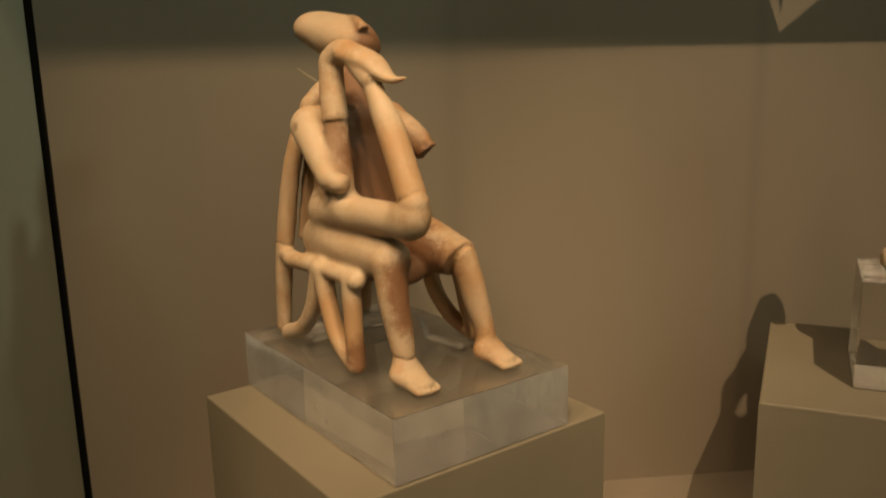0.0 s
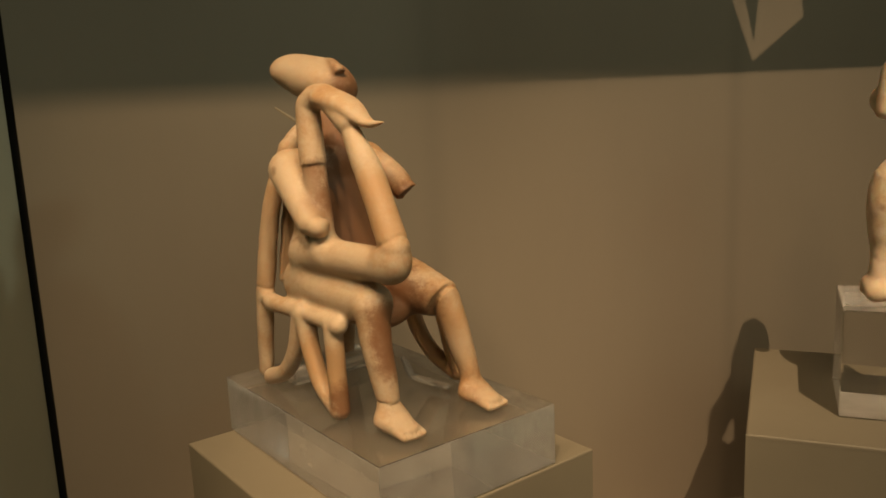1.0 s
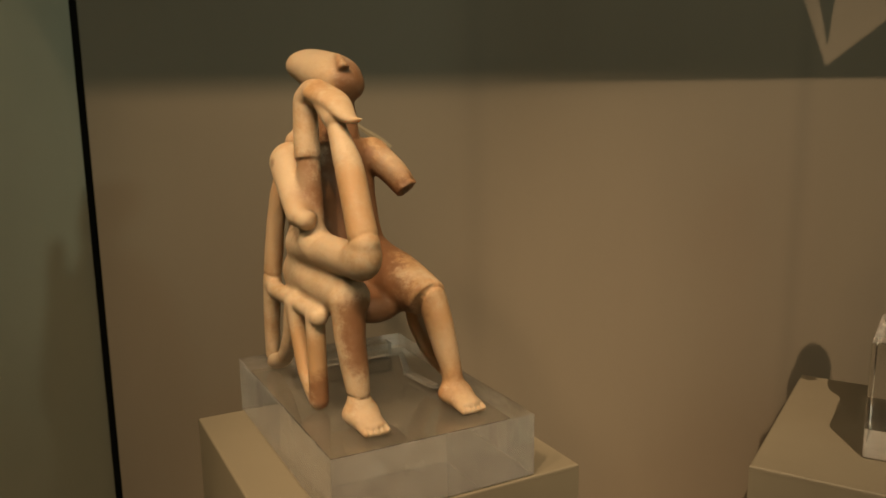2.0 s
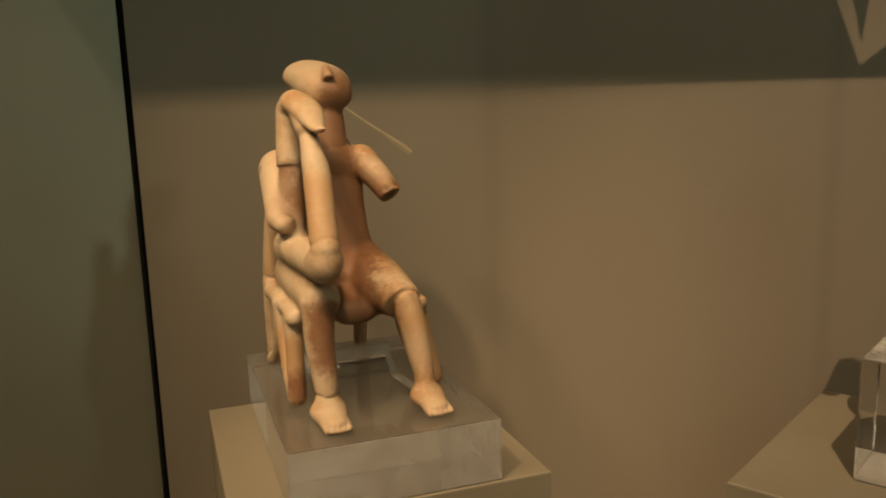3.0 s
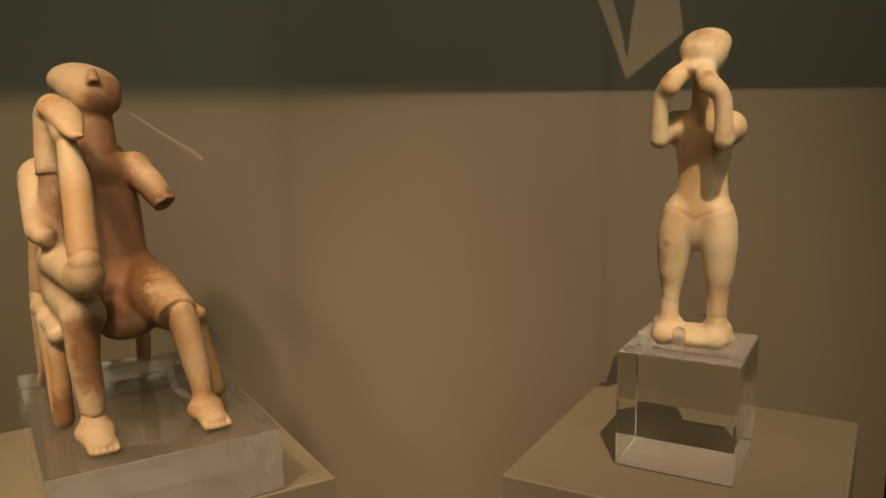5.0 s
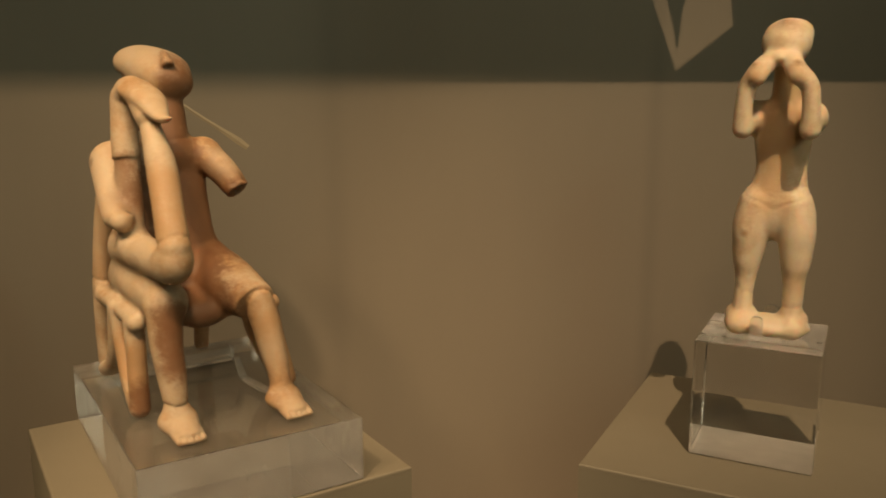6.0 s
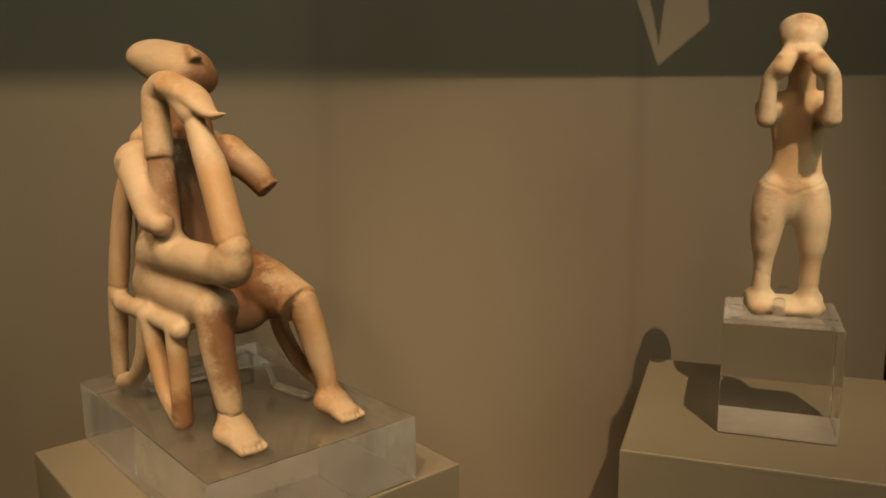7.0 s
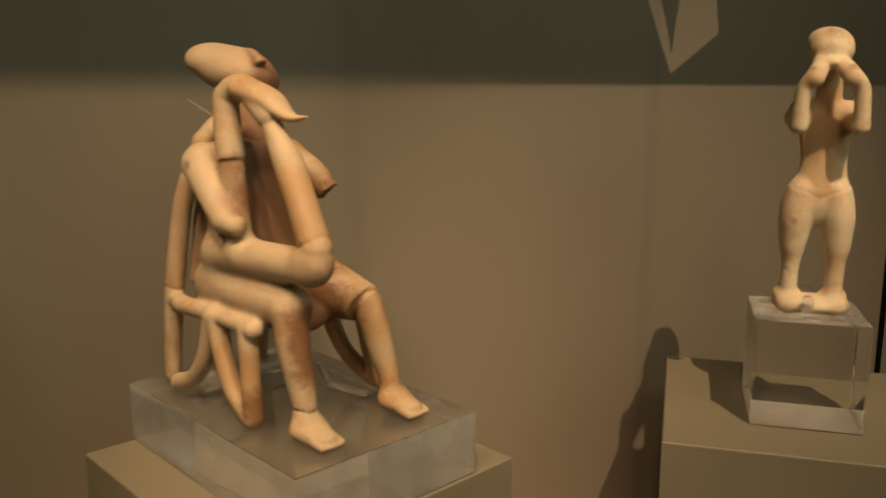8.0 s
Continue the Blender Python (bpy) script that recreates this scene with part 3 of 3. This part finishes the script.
    return tagged(c.build("marble_statuette", MARBLE_HARP, m), "patinated marble statuette seated on a chair holding a harp", "statue")


def flutist():
    c = Clay((-34, -38, -1), (48, 40, 202), 1.05)
    # feet and base
    c.egg((3, 1.5, 5), (17, 25.5, 6.5), k=2)
    c.path((((2, -14, 9.5), 8.2), ((13, -14.5, 5.5), 6.2)), k=2, wide=1.2)
    c.path((((1, 15.5, 9.5), 8.0), ((12, 16.5, 5.5), 6.2)), k=2, wide=1.2)
    # legs, wide at the thigh and thin at the ankle
    c.path((((1, -9.5, 80), 12.6), ((2, -11.5, 66), 13.4), ((2.5, -12.4, 54), 11.6), ((3, -12.8, 46), 10.0), ((3, -12.9, 37), 7.7), ((3.5, -13.2, 27), 6.7), ((4, -14, 12), 7.2)), k=2, wide=0.84)
    c.path((((1, 12.5, 80), 12.6), ((2, 14.5, 66), 13.2), ((2.5, 15.2, 54), 11.6), ((3, 15.5, 46), 10.2), ((3, 15.4, 38), 8.3), ((3, 15.6, 29), 7.4), ((3, 15.4, 12), 7.4)), k=2, wide=0.84)
    c.egg((1, 1.5, 70), (9, 8, 11.5), k=3)
    # hips and torso
    c.egg((0, 1.5, 76), (12, 22.5, 14), k=3)
    c.path((((1, 2.0, 84), 10.2), ((1, 3.2, 103), 8.3), ((1, 2.9, 119), 9.2), ((0, 2.0, 136), 10.0)), wide=1.75, k=3)
    # shoulders and arms, raised to the mouth
    for s, knob, high in ((-1, -10.5, 160), (1, 10.5, 160.5)):
        c.egg((0, 1.6 + 16 * s, 134), (10, 9, 10), k=4)
        c.path((((0, 1.6 + 16.5 * s, 134), 8), ((14, 1 + 17.5 * s, 131), 6.3), ((26, 0.8 + 18 * s, 129), 5.8)), k=3)
        c.path((((27, 0.8 + 18.2 * s, 128), 5.6), ((29, 0.8 + 18 * s, 142), 5.0), ((30, 0.8 + 16.2 * s, 153), 5.2), ((32, knob, high), 5.8), ((25, knob * 0.7, high + 5), 5.6), ((16, knob * 0.55, 168), 5.4)), k=1.5)
        c.egg((34, knob, high - 2), (4.6, 5.2, 5), k=1.2)
    c.egg((20, 0.5, 168.5), (9, 8.5, 4.2), k=2)
    # neck and head, thrown back
    c.stroke((0, 3, 140), (5, 3, 168), 8.4, 7.2, k=3)
    c.egg((6, 1.5, 178), (14.5, 14.0, 13), pitch=-38, k=3)
    c.egg((-4, 1.5, 183), (12, 13.8, 8.5), pitch=-38, k=4)
    c.egg((12.0, 0.6, 187.5), (4.6, 2.2, 2.8), pitch=-38, k=0.8)
    # the groove at the hips, and the breaks at the ankles
    c.groove((6, 1.5, 80), (0.1, 0, 1), 22, 0.6, 0.8, vee=0.43)
    c.groove((4, -13, 27), (0, 0.25, 1), 7, 0.4)
    c.groove((4, 15.5, 19), (0, -0.1, 1), 7, 0.6)
    c.weather(0.10, 7.0)
    g = Vector((-0.4, -0.917, 0)).normalized()
    h = Vector((-g.y, g.x, 0))
    m = Matrix(((g.x, h.x, 0, 0.320), (g.y, h.y, 0, 0.540), (0, 0, 1, BLOCK_Z + 0.0008), (0, 0, 0, 1)))
    return tagged(c.build("marble_statuette", MARBLE_FLUTE, m), "cream marble statuette standing with raised forearms on an acrylic cube", "statue")


harpist()
flutist()


# ---------------------------------------------------------------- small clear supports
def in_harpist(u, v, w):
    f = Vector((0.62, -0.785)).normalized()
    return Vector((-0.06 + (f.x * u - f.y * v) / 1000, 0.50 + (f.y * u + f.x * v) / 1000, SLAB_Z + 0.001 + w / 1000))


def in_flutist(u, v, w):
    g = Vector((-0.4, -0.917)).normalized()
    return Vector((0.320 + (g.x * u - g.y * v) / 1000, 0.540 + (g.y * u + g.x * v) / 1000, BLOCK_Z + 0.0006 + w / 1000))


def upright(name, foot, turn, size, label):
    """A small clear tab with a rounded head."""
    bm = box_bm(pose(*(foot + Vector((0, 0, size[2] / 2))), 0, 0, turn), size)
    vertical = Matrix.Rotation(radians(turn), 3, "Z") @ Vector((1, 0, 0))
    top = [e for e in bm.edges if all(v.co.z > foot.z + size[2] * 0.9 for v in e.verts) and abs((e.verts[0].co - e.verts[1].co).normalized().dot(vertical)) < 0.1]
    bmesh.ops.bevel(bm, geom=top, offset=size[0] * 0.42, segments=6, profile=0.5, affect="EDGES")
    return thing(name, bm, ACRYLIC_EDGE, label, "display clip", smooth=False)


upright("acrylic_clip", in_flutist(23, -2.5, 0), BLOCK_TURN, (0.0075, 0.0030, 0.0145), "tiny clear acrylic clip holding the front of the base")
upright("acrylic_clip", in_flutist(-19, 2, 0), BLOCK_TURN, (0.010, 0.0035, 0.013), "tiny clear acrylic clip holding the back of the base")
thing("acrylic_clip", box_bm(pose(0.2935, 0.5504, BLOCK_Z + 0.0018, 0, 0, BLOCK_TURN), (0.0095, 0.0042, 0.0032), 0.0005), ACRYLIC_EDGE,
      "tiny clear acrylic clip lying beside the feet", "display clip")
thing("acrylic_bar", box_bm(pose(*in_harpist(-40, 25, 5), 0, 0, -51.7), (0.011, 0.072, 0.010), 0.0006), ACRYLIC_EDGE,
            "narrow clear acrylic bar under the chair", "display stand")


def tongue(foot, tip, top, width, thick, name, label):
    """A clear strip lying on the slab, round at its tip and bent up at its heel to the seat."""
    run = (tip - foot).normalized()
    side = Vector((-run.y, run.x, 0))
    outline = [(foot + (tip - foot) * t, 1.0) for t in (0, 0.3, 0.6, 0.8)]
    outline += [(tip + run * width * 0.5 * (math.sin(q) - 1), max(math.cos(q), 0.12)) for q in (0.3, 0.7, 1.1, 1.45)]
    heel = [(foot + (top - foot) * t, 1.0 - 0.25 * t) for t in (1.0, 0.6, 0.25)]
    bm = bmesh.new()
    rings = []
    for i, (p, wide) in enumerate(heel + outline):
        up = Vector((0, 0, 1)) if i >= len(heel) else (Vector((0, 0, 0.35)) + run).normalized()
        rings.append([bm.verts.new(p + side * width * 0.5 * wide * a + up * thick * b) for a, b in ((-1, 0), (1, 0), (1, 1), (-1, 1))])
    for r, q in zip(rings, rings[1:]):
        for i in range(4):
            bm.faces.new((r[i], r[(i + 1) % 4], q[(i + 1) % 4], q[i]))
    bm.faces.new(rings[0])
    bm.faces.new(rings[-1][::-1])
    bmesh.ops.bevel(bm, geom=bm.edges[:], offset=thick * 0.18, segments=1, affect="EDGES")
    return thing(name, bm, ACRYLIC_EDGE, label, "display clip", smooth=False)


tongue(in_harpist(10, 50, 1.0), in_harpist(44, 54, 1.0), in_harpist(3, 48, 15), 0.0055, 0.0025, "acrylic_hook", "small bent clear acrylic strip propping the chair seat")
